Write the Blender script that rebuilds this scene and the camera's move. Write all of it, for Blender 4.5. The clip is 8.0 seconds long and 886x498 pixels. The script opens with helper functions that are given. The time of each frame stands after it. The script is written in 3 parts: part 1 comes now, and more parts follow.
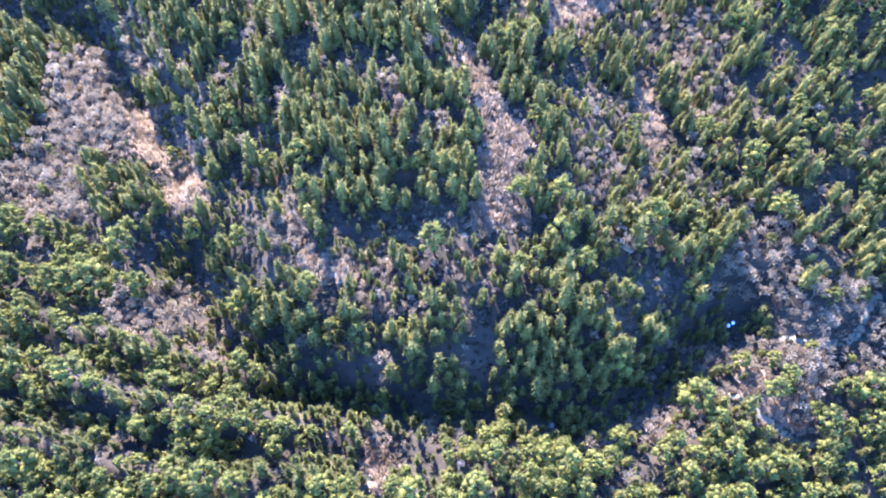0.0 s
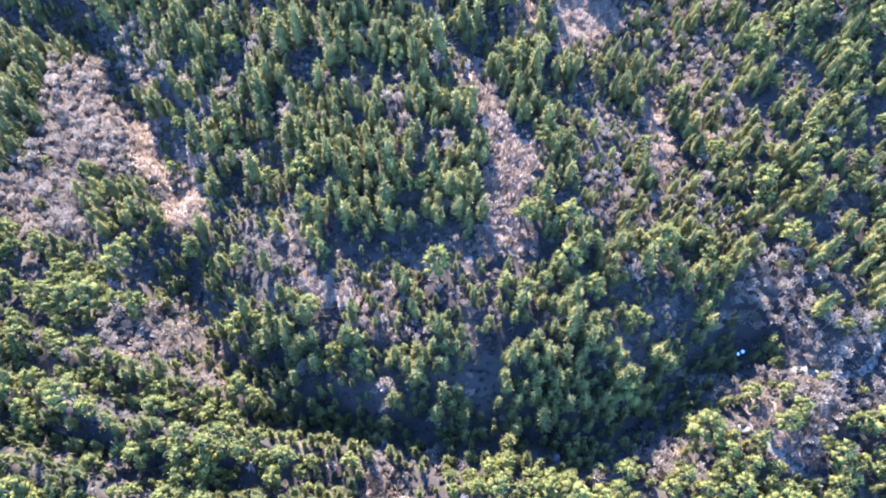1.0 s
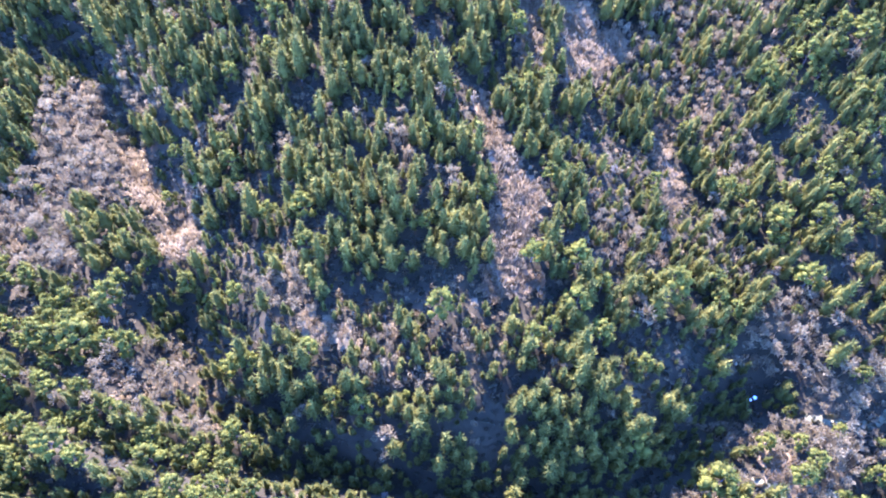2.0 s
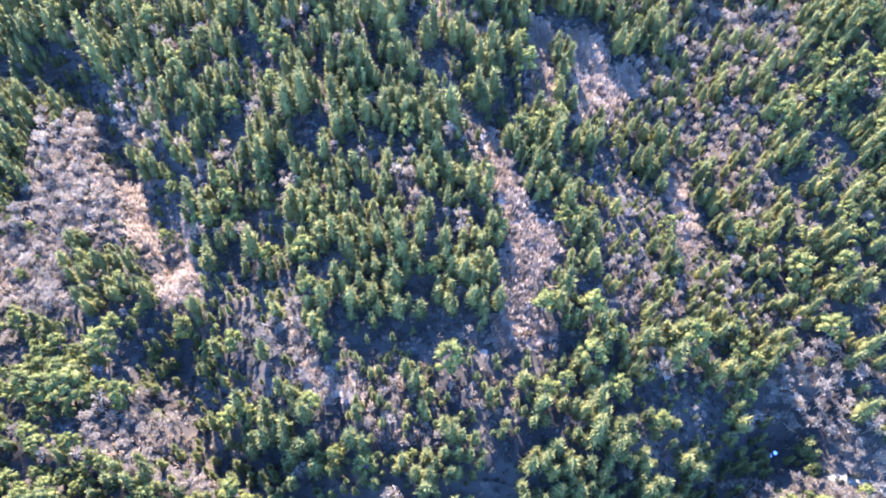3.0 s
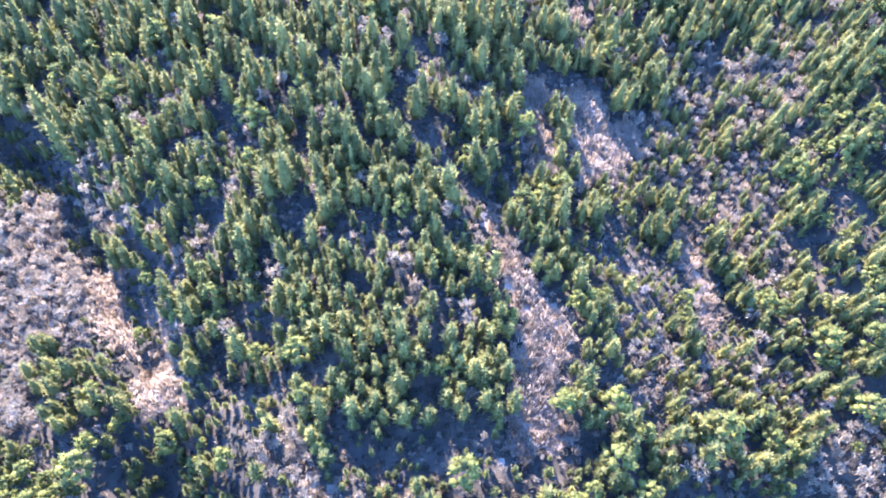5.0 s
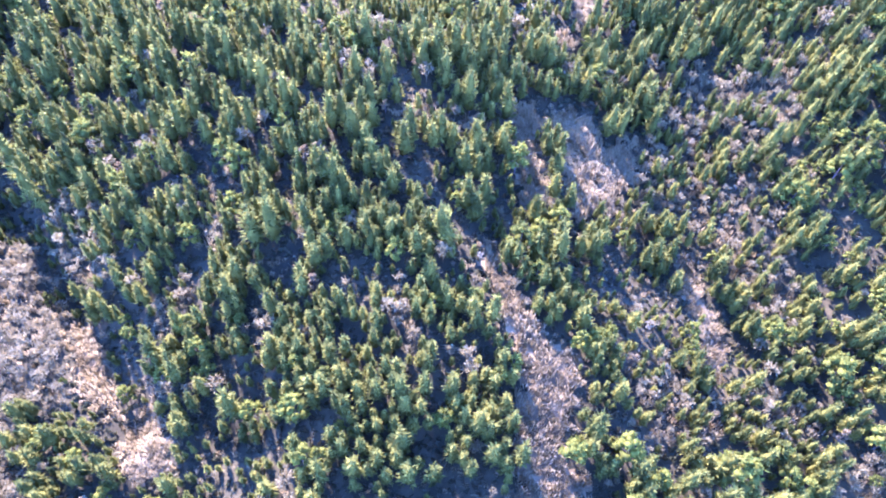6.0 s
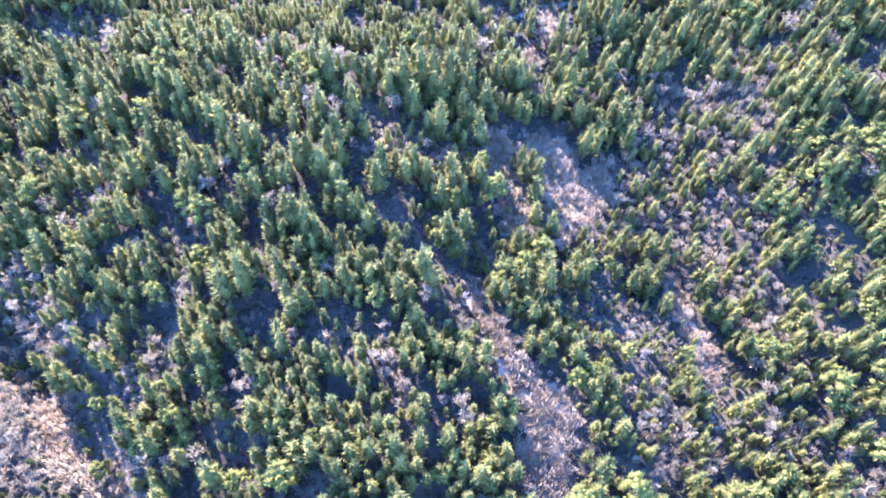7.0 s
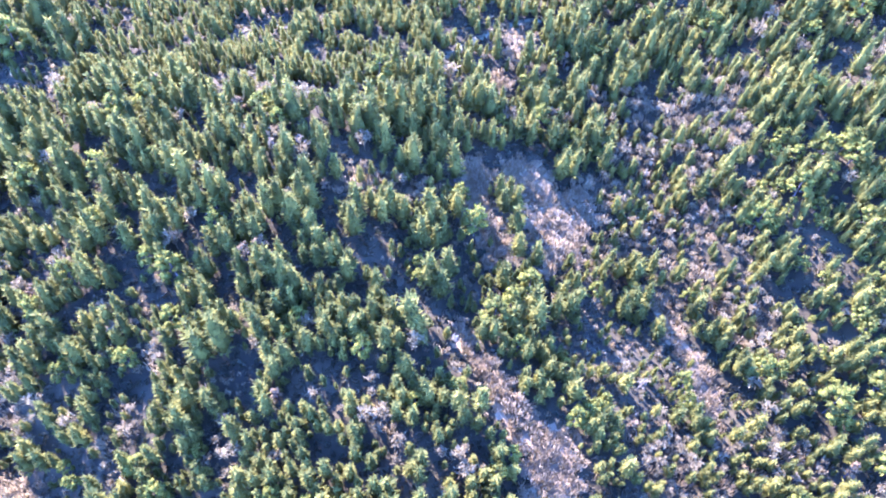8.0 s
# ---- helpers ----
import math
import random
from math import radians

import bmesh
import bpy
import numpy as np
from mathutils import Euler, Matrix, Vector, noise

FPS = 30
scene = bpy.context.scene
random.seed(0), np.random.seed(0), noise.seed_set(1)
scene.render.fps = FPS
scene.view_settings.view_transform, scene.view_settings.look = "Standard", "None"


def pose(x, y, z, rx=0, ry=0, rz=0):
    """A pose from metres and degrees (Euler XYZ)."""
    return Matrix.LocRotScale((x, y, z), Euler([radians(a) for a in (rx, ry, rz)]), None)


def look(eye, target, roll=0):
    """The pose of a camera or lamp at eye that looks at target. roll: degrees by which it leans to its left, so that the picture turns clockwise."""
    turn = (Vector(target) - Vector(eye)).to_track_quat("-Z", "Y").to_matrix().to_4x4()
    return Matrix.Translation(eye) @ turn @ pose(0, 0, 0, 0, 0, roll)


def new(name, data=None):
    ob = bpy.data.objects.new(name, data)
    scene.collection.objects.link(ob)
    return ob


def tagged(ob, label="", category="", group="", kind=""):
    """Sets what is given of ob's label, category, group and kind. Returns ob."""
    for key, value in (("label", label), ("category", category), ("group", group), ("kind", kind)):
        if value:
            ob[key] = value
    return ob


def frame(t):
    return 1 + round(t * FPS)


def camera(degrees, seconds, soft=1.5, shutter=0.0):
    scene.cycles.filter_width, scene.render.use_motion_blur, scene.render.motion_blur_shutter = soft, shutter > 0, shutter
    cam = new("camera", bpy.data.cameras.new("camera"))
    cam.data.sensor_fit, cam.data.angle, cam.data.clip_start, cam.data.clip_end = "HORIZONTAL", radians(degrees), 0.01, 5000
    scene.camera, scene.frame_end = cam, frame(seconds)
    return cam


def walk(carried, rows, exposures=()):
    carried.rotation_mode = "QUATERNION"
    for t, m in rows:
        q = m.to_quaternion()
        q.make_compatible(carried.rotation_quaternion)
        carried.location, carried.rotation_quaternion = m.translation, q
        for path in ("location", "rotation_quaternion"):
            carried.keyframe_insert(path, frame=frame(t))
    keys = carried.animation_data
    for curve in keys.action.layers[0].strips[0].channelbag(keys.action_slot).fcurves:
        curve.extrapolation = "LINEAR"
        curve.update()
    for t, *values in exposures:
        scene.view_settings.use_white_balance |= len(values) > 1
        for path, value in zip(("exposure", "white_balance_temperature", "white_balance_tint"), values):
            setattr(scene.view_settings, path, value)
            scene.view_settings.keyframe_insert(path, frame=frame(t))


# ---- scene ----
cam = camera(64.7, 8.0, soft=1.9)
PATH = [
    (0, (-0.187, 1.495, 200.809), (-0.186, 2.573, 199.125), -0.1),
    (0.5, (-1.514, 5.247, 200.437), (-1.509, 6.327, 198.754), 0.4),
    (1, (-2.701, 10.204, 200.028), (-2.693, 11.289, 198.348), 1.0),
    (1.5, (-3.931, 16.31, 199.759), (-3.917, 17.404, 198.084), 1.6),
    (3, (-9.164, 38.182, 198.378), (-9.139, 39.31, 196.726), 2.7),
    (3.5, (-11.599, 45.966, 198.063), (-11.56, 47.104, 196.418), 2.9),
    (4, (-13.612, 54.057, 197.933), (-13.555, 55.2, 196.293), 2.9),
    (4.5, (-15.749, 62.042, 197.83), (-15.67, 63.187, 196.193), 3.0),
    (6, (-20.939, 85.53, 197.18), (-20.791, 86.681, 195.551), 2.6),
    (6.5, (-22.443, 93.06, 196.751), (-22.247, 94.209, 195.126), 2.5),
    (7, (-23.807, 101.013, 196.548), (-23.562, 102.156, 194.925), 2.3),
    (7.5, (-24.62, 108.752, 196.749), (-24.329, 109.885, 195.127), 2.1),
    (8, (-25.521, 116.36, 196.216), (-25.183, 117.485, 194.598), 2.0),
]
walk(cam, [(t, look(eye, target, roll)) for t, eye, target, roll in PATH],
     exposures=((0.0, 4.69, 4610, 56), (1.5, 4.64, 4600, 56), (3.5, 4.91, 4585, 57), (4.5, 5.02, 4575, 57), (6.5, 5.02, 4550, 58), (8.0, 5.18, 4510, 58)))

# ---- light ----
SUN_AHEAD, SUN_UP = 17.0, 32.0     # degrees to the left of straight ahead, degrees above the horizon
world = bpy.data.worlds.new("sky")
scene.world = world
world.use_nodes = True
sky = world.node_tree.nodes.new("ShaderNodeTexSky")
sky.sky_type, sky.sun_disc = "NISHITA", False
sky.sun_elevation, sky.sun_rotation = radians(SUN_UP), radians(-SUN_AHEAD)
sky.air_density, sky.dust_density, sky.ozone_density = 1.2, 0.0, 8.0
world.node_tree.links.new(sky.outputs[0], world.node_tree.nodes["Background"].inputs[0])
world.node_tree.nodes["Background"].inputs[1].default_value = 0.14
sun = new("sun", bpy.data.lights.new("sun", "SUN"))
sun.data.energy, sun.data.angle, sun.data.color = 4.1, radians(0.53), (1.0, 0.8, 0.47)
to_sun = Vector((-math.sin(radians(SUN_AHEAD)) * math.cos(radians(SUN_UP)), math.cos(radians(SUN_AHEAD)) * math.cos(radians(SUN_UP)), math.sin(radians(SUN_UP))))
sun.matrix_world = look(to_sun * 800, (0, 0, 0))


# ---- materials ----
def material(name, colours, size=6.0, rough=0.75, island=0.35, grain=0.5, relief=0.0, thin=0.0, gloss=0.4):
    """A surface whose colour wanders between three tones from place to place, from piece to piece and in a fine grain."""
    m = bpy.data.materials.new(name)
    m.use_nodes = True
    n, l = m.node_tree.nodes, m.node_tree.links
    shader = n["Principled BSDF"]
    geo = n.new("ShaderNodeNewGeometry")
    wide, fine = n.new("ShaderNodeTexNoise"), n.new("ShaderNodeTexNoise")
    wide.inputs["Scale"].default_value, wide.inputs["Detail"].default_value = 1.0 / size, 2.0
    fine.inputs["Scale"].default_value, fine.inputs["Detail"].default_value = 1.0 / grain, 3.0
    for tex in (wide, fine):
        l.new(geo.outputs["Position"], tex.inputs["Vector"])
    total = None
    for value, weight in ((wide.outputs["Fac"], 1.7), (geo.outputs["Random Per Island"], island), (fine.outputs["Fac"], 0.5)):
        step = n.new("ShaderNodeMath")
        step.operation = "MULTIPLY_ADD"
        l.new(value, step.inputs[0])
        step.inputs[1].default_value = weight
        if total:
            l.new(total, step.inputs[2])
        else:
            step.inputs[2].default_value = 0.5 - 0.5 * (1.7 + island + 0.5)
        total = step.outputs[0]
    ramp = n.new("ShaderNodeValToRGB")
    ramp.color_ramp.elements[0].position, ramp.color_ramp.elements[0].color = 0.12, (*colours[0], 1)
    ramp.color_ramp.elements[1].position, ramp.color_ramp.elements[1].color = 0.9, (*colours[2], 1)
    ramp.color_ramp.elements.new(0.5).color = (*colours[1], 1)
    l.new(total, ramp.inputs[0])
    l.new(ramp.outputs[0], shader.inputs["Base Color"])
    shader.inputs["Roughness"].default_value = rough
    shader.inputs["Specular IOR Level"].default_value = gloss
    if relief:
        bump = n.new("ShaderNodeBump")
        bump.inputs["Strength"].default_value, bump.inputs["Distance"].default_value = 0.8, relief
        l.new(fine.outputs["Fac"], bump.inputs["Height"])
        l.new(bump.outputs[0], shader.inputs["Normal"])
    if thin:
        glow = n.new("ShaderNodeBsdfTranslucent")
        l.new(ramp.outputs[0], glow.inputs["Color"])
        both = n.new("ShaderNodeMixShader")
        both.inputs[0].default_value = thin
        l.new(shader.outputs[0], both.inputs[1])
        l.new(glow.outputs[0], both.inputs[2])
        l.new(both.outputs[0], n["Material Output"].inputs[0])
    return m


M_FIR = material("fir needles", ((0.026, 0.031, 0.008), (0.07, 0.075, 0.015), (0.116, 0.114, 0.022)), 5, 0.6, 0.25, thin=0.5, gloss=0.03)
M_PINE = material("pine needles", ((0.034, 0.039, 0.009), (0.078, 0.086, 0.014), (0.114, 0.119, 0.018)), 6, 0.6, 0.25, thin=0.5, gloss=0.03)
M_GOLD = material("yellow-green needles", ((0.052, 0.054, 0.011), (0.1, 0.099, 0.018), (0.142, 0.133, 0.025)), 6, 0.6, 0.25, thin=0.5, gloss=0.03)
M_RUSSET = material("dry russet leaves", ((0.06, 0.045, 0.018), (0.105, 0.078, 0.032), (0.15, 0.115, 0.05)), 5, 0.7, 0.4, thin=0.45, gloss=0.2)
M_FERN = material("undergrowth leaves", ((0.018, 0.024, 0.012), (0.04, 0.043, 0.02), (0.085, 0.072, 0.036)), 6, 0.75, 0.40, thin=0.3, gloss=0.2)
M_BARK = material("bark", ((0.025, 0.02, 0.015), (0.045, 0.035, 0.027), (0.075, 0.062, 0.05)), 3, 0.9, 0.2)
M_TWIG = material("bare twigs", ((0.074, 0.061, 0.028), (0.11, 0.094, 0.044), (0.152, 0.132, 0.064)), 5, 0.85, 0.25, thin=0.45, gloss=0.1)
M_GREY = material("silvery dead twigs", ((0.08, 0.074, 0.046), (0.11, 0.102, 0.066), (0.145, 0.136, 0.09)), 6, 0.85, 0.4, thin=0.45, gloss=0.1)
M_BRUSH = material("dry brush", ((0.088, 0.07, 0.033), (0.145, 0.118, 0.058), (0.205, 0.17, 0.088)), 8, 0.9, 0.45, thin=0.45, gloss=0.1)
# floor brown kept near black: part of the shade under the trees is in this colour
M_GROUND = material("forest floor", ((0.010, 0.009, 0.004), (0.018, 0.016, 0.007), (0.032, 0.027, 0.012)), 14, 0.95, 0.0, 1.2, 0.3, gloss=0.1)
M_LITTER = material("dead bracken and leaf litter", ((0.045, 0.034, 0.015), (0.08, 0.061, 0.028), (0.125, 0.097, 0.046)), 7, 0.95, 0.0, 0.7, 0.3, gloss=0.1)
M_MEADOW = material("dry meadow grass", ((0.045, 0.037, 0.016), (0.075, 0.061, 0.027), (0.11, 0.092, 0.043)), 7, 0.95, 0.0, 0.7, 0.2, gloss=0.1)
M_TRACK = material("trodden pale grass", ((0.036, 0.035, 0.012), (0.055, 0.053, 0.019), (0.08, 0.075, 0.029)), 5, 0.95, 0.0, 0.6, 0.1)
M_GRASS = material("dry grass tussock", ((0.12, 0.095, 0.045), (0.19, 0.155, 0.07), (0.27, 0.225, 0.11)), 6, 0.9, 0.4)
M_WHITE = material("white paint", ((0.72, 0.72, 0.7), (0.8, 0.8, 0.79), (0.84, 0.84, 0.83)), 1.0, 0.4, 0.0)

# ---- the lie of the land ----
# Heights of the broad hill on a coarse net, from west to east; in each row from near to far.
HILL = np.array((
    (8.4, -3.6, -15.0, -21.9, -26.5, -23.1, -10.0, 2.5),
    (5.1, -5.5, -17.7, -21.8, -20.4, -11.6, 3.5, 11.3),
    (-0.2, -7.9, -14.5, -13.8, -0.1, 16.3, 17.4, 16.1),
    (-5.5, -6.4, -1.4, 12.9, 21.0, 36.6, 24.7, 17.5),
    (-11.0, -3.2, 5.0, 15.1, 9.8, 20.0, 22.3, 20.0),
    (-24.7, -14.4, -7.9, -10.5, -8.0, 4.8, 19.2, 24.9),
    (-36.8, -21.2, -5.1, 6.0, 22.6, 29.0, 29.8, 33.0),
    (-43.9, -21.8, 1.6, 24.0, 43.6, 50.2, 47.8, 45.9),
))
HILL_X, HILL_Y, HILL_SPREAD = np.linspace(-210, 210, 8), np.linspace(20, 400, 8), 30.0
# The bed of the stream that runs round the foot of the spur.
RAVINE = ((-96, 137), (-88, 122), (-70, 102), (-52, 90), (-34, 84), (-12, 80), (12, 80), (38, 77), (58, 83), (77, 95), (90, 106), (101, 110))
GULLY = ((-104, 177), (-113, 193), (-128, 214), (-143, 236), (-160, 260), (-180, 279))

# Pits added to the slope so that dark patches form in them: x, y, radius and depth.
SHADE_PITS = ((-131, 86, 13, 3.5), (-171, 272, 15, 4.5), (-137, 230, 12, 4), (-114, 214, 11, 3.5), (-70, 170, 14, 5.5), (-19, 146, 16, 3.5), (157, 152, 14, 3), (69, 214, 12, 3.5), (42, 218, 12, 3), (-36, 67, 9, 3), (-63, 66, 10, 3), (11, 231, 11, 3), (-158, 368, 22, 6), (68, 130, 9, 2.5))


def off_line(x, y, line):
    """The distance from places to a line of points."""
    best = np.full(np.shape(x), 1e9)
    for (ax, ay), (bx, by) in zip(line, line[1:]):
        s = np.clip(((x - ax) * (bx - ax) + (y - ay) * (by - ay)) / ((bx - ax) ** 2 + (by - ay) ** 2), 0, 1)
        best = np.minimum(best, np.hypot(x - ax - s * (bx - ax), y - ay - s * (by - ay)))
    return best


def land(x, y):
    x, y = np.asarray(x, float), np.asarray(y, float)
    cx, cy = np.clip(x, -330, 330), np.clip(y, -110, 520)
    wx = np.exp(-((cx[..., None] - HILL_X) / HILL_SPREAD) ** 2 / 2)
    wy = np.exp(-((cy[..., None] - HILL_Y) / HILL_SPREAD) ** 2 / 2)
    z = np.einsum("...i,...j,ij->...", wx, wy, HILL) / (wx.sum(-1) * wy.sum(-1))
    z = z - 15.0 * np.exp(-(off_line(x, y, RAVINE) / 14.0) ** 2)
    z = z - 9.0 * np.exp(-(off_line(x, y, GULLY) / 9.0) ** 2)
    near_spur = np.exp(-((x + 90) / 85) ** 4 - ((y - 76) / 27) ** 4)
    z = z + 4.4 * near_spur * np.sin((y - 70 + 0.16 * (x + 65) + 3 * np.sin(x * 0.06)) * 2 * math.pi / 21)
    for hx, hy, radius, depth in SHADE_PITS:
        z = z - depth * np.exp(-((x - hx) ** 2 + (y - hy) ** 2) / radius ** 2)
    z = z + 0.9 * np.sin(x * 0.11 + 1.3 * np.sin(y * 0.05)) * np.cos(y * 0.093 + 0.7) + 0.5 * np.sin(x * 0.31 + y * 0.23) * np.sin(y * 0.27 - x * 0.12)
    far = np.clip((np.hypot(x, y - 200) - 420) / 900, 0, 1)
    return z + far * far * (25 * np.sin(x / 310.0 + 1) + 20 * np.sin(y / 270.0))


def land1(x, y):
    return float(land(np.array([x]), np.array([y]))[0])


# ---- what grows where ----
PATCHES = {}


def patch(kind, *corners):
    PATCHES.setdefault(kind, []).append(np.array(corners, float))


patch("brush", (8, 214), (13, 216), (14, 205), (18, 195), (22, 187), (26, 180), (33, 178), (31, 170), (27, 160), (25, 151), (24, 145), (28, 141), (29, 134), (23, 137), (18, 133), (12, 132), (8, 133), (9, 143), (11, 152), (12, 164), (15, 172), (15, 178), (11, 190), (9, 200))
patch("brush", (27, 276), (36, 278), (37, 269), (34, 258), (35, 239), (33, 235), (25, 235), (25, 250))
patch("brush", (42, 276), (53, 276), (59, 270), (60, 262), (72, 263), (71, 251), (63, 240), (60, 233), (51, 232), (42, 228), (42, 240), (44, 250), (42, 261))
patch("brush", (80, 222), (85, 220), (83, 200), (86, 193), (85, 182), (81, 171), (75, 171), (76, 189), (77, 205))
patch("mixed", (49, 178), (55, 184), (62, 173), (71, 166), (82, 163), (97, 169), (105, 160), (105, 148), (97, 144), (87, 151), (78, 153), (68, 150), (59, 156), (50, 148), (48, 158))
patch("bare", (101, 135), (111, 143), (120, 145), (124, 140), (122, 129), (123, 121), (116, 117), (106, 115), (98, 122), (89, 118), (96, 126))
patch("bare", (-177, 248), (-162, 253), (-148, 240), (-140, 229), (-131, 209), (-130, 199), (-124, 182), (-137, 190), (-143, 182), (-141, 170), (-134, 154), (-137, 152), (-146, 158), (-155, 159), (-171, 166), (-179, 185), (-164, 201), (-175, 220))
patch("brush", (-135, 219), (-125, 213), (-119, 201), (-113, 189), (-112, 178), (-123, 186), (-129, 199))
patch("brush", (-106, 180), (-101, 185), (-95, 175), (-89, 159), (-99, 157), (-104, 160), (-109, 171))
patch("bare", (-117, 128), (-111, 119), (-102, 126), (-95, 132), (-88, 119), (-88, 109), (-96, 102), (-108, 103), (-113, 108), (-113, 117))
patch("bare", (-65, 141), (-57, 147), (-50, 148), (-46, 138), (-49, 132), (-60, 131))
patch("grass", (-52, 132), (-45, 132), (-38, 129), (-31, 123), (-28, 118), (-37, 118), (-46, 121), (-52, 127))
patch("mixed", (-31, 128), (-21, 130), (-17, 118), (-4, 111), (-7, 104), (-20, 107), (-28, 109), (-31, 116))
patch("mixed", (2, 124), (6, 124), (6, 110), (2, 111))
patch("mixed", (-4, 181), (5, 175), (8, 162), (0, 161), (-3, 170))
patch("bare", (-25, 202), (-17, 202), (-14, 185), (-19, 184))
patch("mixed", (-66, 203), (-61, 201), (-58, 186), (-65, 190))
patch("mixed", (-89, 252), (-81, 248), (-73, 226), (-84, 230))
patch("mixed", (-152, 262), (-133, 270), (-126, 256), (-121, 223), (-132, 221), (-141, 239))
patch("mixed", (-102, 210), (-92, 226), (-87, 216), (-96, 201))
patch("mixed", (66, 263), (89, 273), (106, 285), (132, 268), (131, 252), (115, 251), (106, 246), (105, 229), (110, 198), (107, 179), (98, 188), (96, 209), (89, 225), (79, 232), (67, 232), (69, 246))
patch("mixed", (106, 288), (133, 274), (132, 257), (108, 269))
patch("gap", (-190, 294), (-162, 282), (-151, 261), (-155, 250), (-167, 262), (-187, 277))
patch("gap", (9, 129), (21, 130), (20, 120), (11, 116))
patch("gap", (-108, 155), (-101, 155), (-98, 142), (-105, 144))
patch("gap", (119, 161), (136, 152), (135, 143), (125, 149))
patch("gap", (-13, 249), (1, 254), (3, 239), (-7, 233))
patch("gap", (13, 244), (23, 248), (20, 229), (12, 222))
patch("gap", (-176, 378), (-164, 377), (-162, 361), (-172, 357))
patch("gap", (-143, 243), (-134, 232), (-129, 221), (-118, 211), (-110, 205), (-108, 193), (-116, 200), (-130, 213), (-140, 231))
patch("gap", (38, 211), (61, 211), (76, 204), (70, 191), (57, 188), (50, 198), (38, 202))
patch("gap", (-89, 263), (-77, 260), (-74, 245), (-85, 252))
patch("gap", (-65, 227), (-52, 221), (-54, 212), (-63, 217))
patch("gap", (-45, 144), (-32, 146), (-14, 146), (8, 148), (8, 135), (-1, 135), (-13, 136), (-23, 133), (-37, 133))
patch("gap", (-13, 136), (8, 136), (7, 126), (2, 122), (-9, 123), (-14, 130))
patch("gap", (-122, 208), (-108, 200), (-103, 185), (-107, 181), (-113, 186))
patch("gap", (-90, 165), (-81, 170), (-67, 167), (-54, 161), (-53, 151), (-63, 156), (-79, 159), (-88, 159))
patch("gap", (3, 214), (12, 229), (24, 250), (24, 237), (15, 219), (8, 215))
patch("gap", (-6, 209), (8, 214), (8, 200), (2, 202))
patch("gap", (-154, 262), (-143, 242), (-135, 226), (-123, 217), (-117, 201), (-107, 197), (-113, 211), (-127, 222), (-140, 241), (-150, 264))
patch("gap", (-98, 140), (-88, 139), (-85, 125), (-85, 104), (-89, 109), (-88, 120))
patch("gap", (32, 209), (50, 214), (73, 205), (72, 189), (61, 188), (53, 205), (40, 203))
patch("gap", (67, 133), (85, 130), (78, 116), (65, 117), (61, 125))
patch("gap", (129, 145), (142, 145), (135, 120), (125, 124))
patch("gap", (44, 171), (50, 172), (47, 149), (42, 154))
patch("gap", (4, 221), (19, 232), (20, 227), (11, 217), (5, 213))
patch("mixed", (-115, 293), (-105, 301), (-101, 277), (-109, 272))
patch("mixed", (-90, 249), (-81, 245), (-75, 227), (-81, 227))
patch("bare", (-67, 201), (-58, 197), (-58, 186), (-64, 188))
patch("mixed", (-22, 205), (-18, 201), (-16, 184), (-19, 183))
patch("mixed", (-15, 270), (-3, 273), (14, 263), (7, 253), (-4, 259), (-15, 262))
patch("brush", (47, 315), (58, 315), (57, 309), (47, 307))
patch("brush", (64, 340), (73, 339), (70, 327), (60, 319))
patch("mixed", (34, 312), (37, 305), (32, 278), (29, 278))
patch("mixed", (84, 303), (102, 294), (119, 280), (130, 297), (141, 293), (136, 275), (120, 269), (113, 266), (100, 267), (81, 280))
patch("mixed", (108, 245), (117, 246), (115, 209), (109, 188), (102, 186), (103, 210))
patch("mixed", (52, 182), (57, 179), (64, 168), (77, 164), (101, 166), (105, 155), (102, 145), (90, 150), (74, 156), (58, 153), (52, 147), (48, 155))
patch("mixed", (-36, 315), (-31, 313), (-28, 299), (-35, 305))
patch("mixed", (0, 308), (10, 309), (8, 301), (0, 299))
patch("brush", (49, 316), (58, 315), (56, 310), (47, 310))
patch("mixed", (2, 272), (17, 265), (13, 256), (1, 259))
patch("mixed", (100, 284), (118, 277), (117, 268), (101, 274))
patch("mixed", (134, 299), (139, 289), (130, 272), (114, 288), (127, 285))
patch("mixed", (-111, 302), (-102, 293), (-99, 276), (-107, 269), (-110, 281))
patch("mixed", (-88, 251), (-83, 245), (-78, 234), (-72, 225), (-79, 228), (-87, 241))
# far sunlit slope: its yellow light is put into the needle colour of its trees
patch("yellow", (-107, 348), (-65, 332), (-26, 309), (13, 313), (36, 320), (87, 333), (118, 351), (34, 405), (-62, 433), (-134, 430), (-97, 378))
patch("gap", (-145, 388), (-113, 373), (-110, 352), (-145, 360))
patch("bare", (-173, 181), (-156, 188), (-141, 177), (-131, 154), (-152, 154), (-167, 165))
patch("bare", (119, 111), (126, 117), (137, 115), (138, 107), (131, 100), (120, 101), (117, 107))
patch("bare", (113, 101), (131, 99), (133, 93), (125, 84), (116, 89))
patch("mixed", (83, 104), (98, 106), (99, 96), (85, 94))
patch("brush", (100, 97), (105, 91), (108, 81), (112, 73), (117, 69), (108, 69), (98, 79), (95, 85))
patch("mixed", (60, 79), (79, 83), (83, 74), (67, 65), (59, 67))
patch("brush", (-26, 65), (-18, 69), (-14, 54), (-15, 49), (-21, 53))
patch("mixed", (-8, 76), (3, 75), (5, 69), (-3, 69))
patch("mixed", (-63, 76), (-56, 74), (-58, 69))
patch("mixed", (-90, 103), (-77, 109), (-73, 94), (-85, 98))
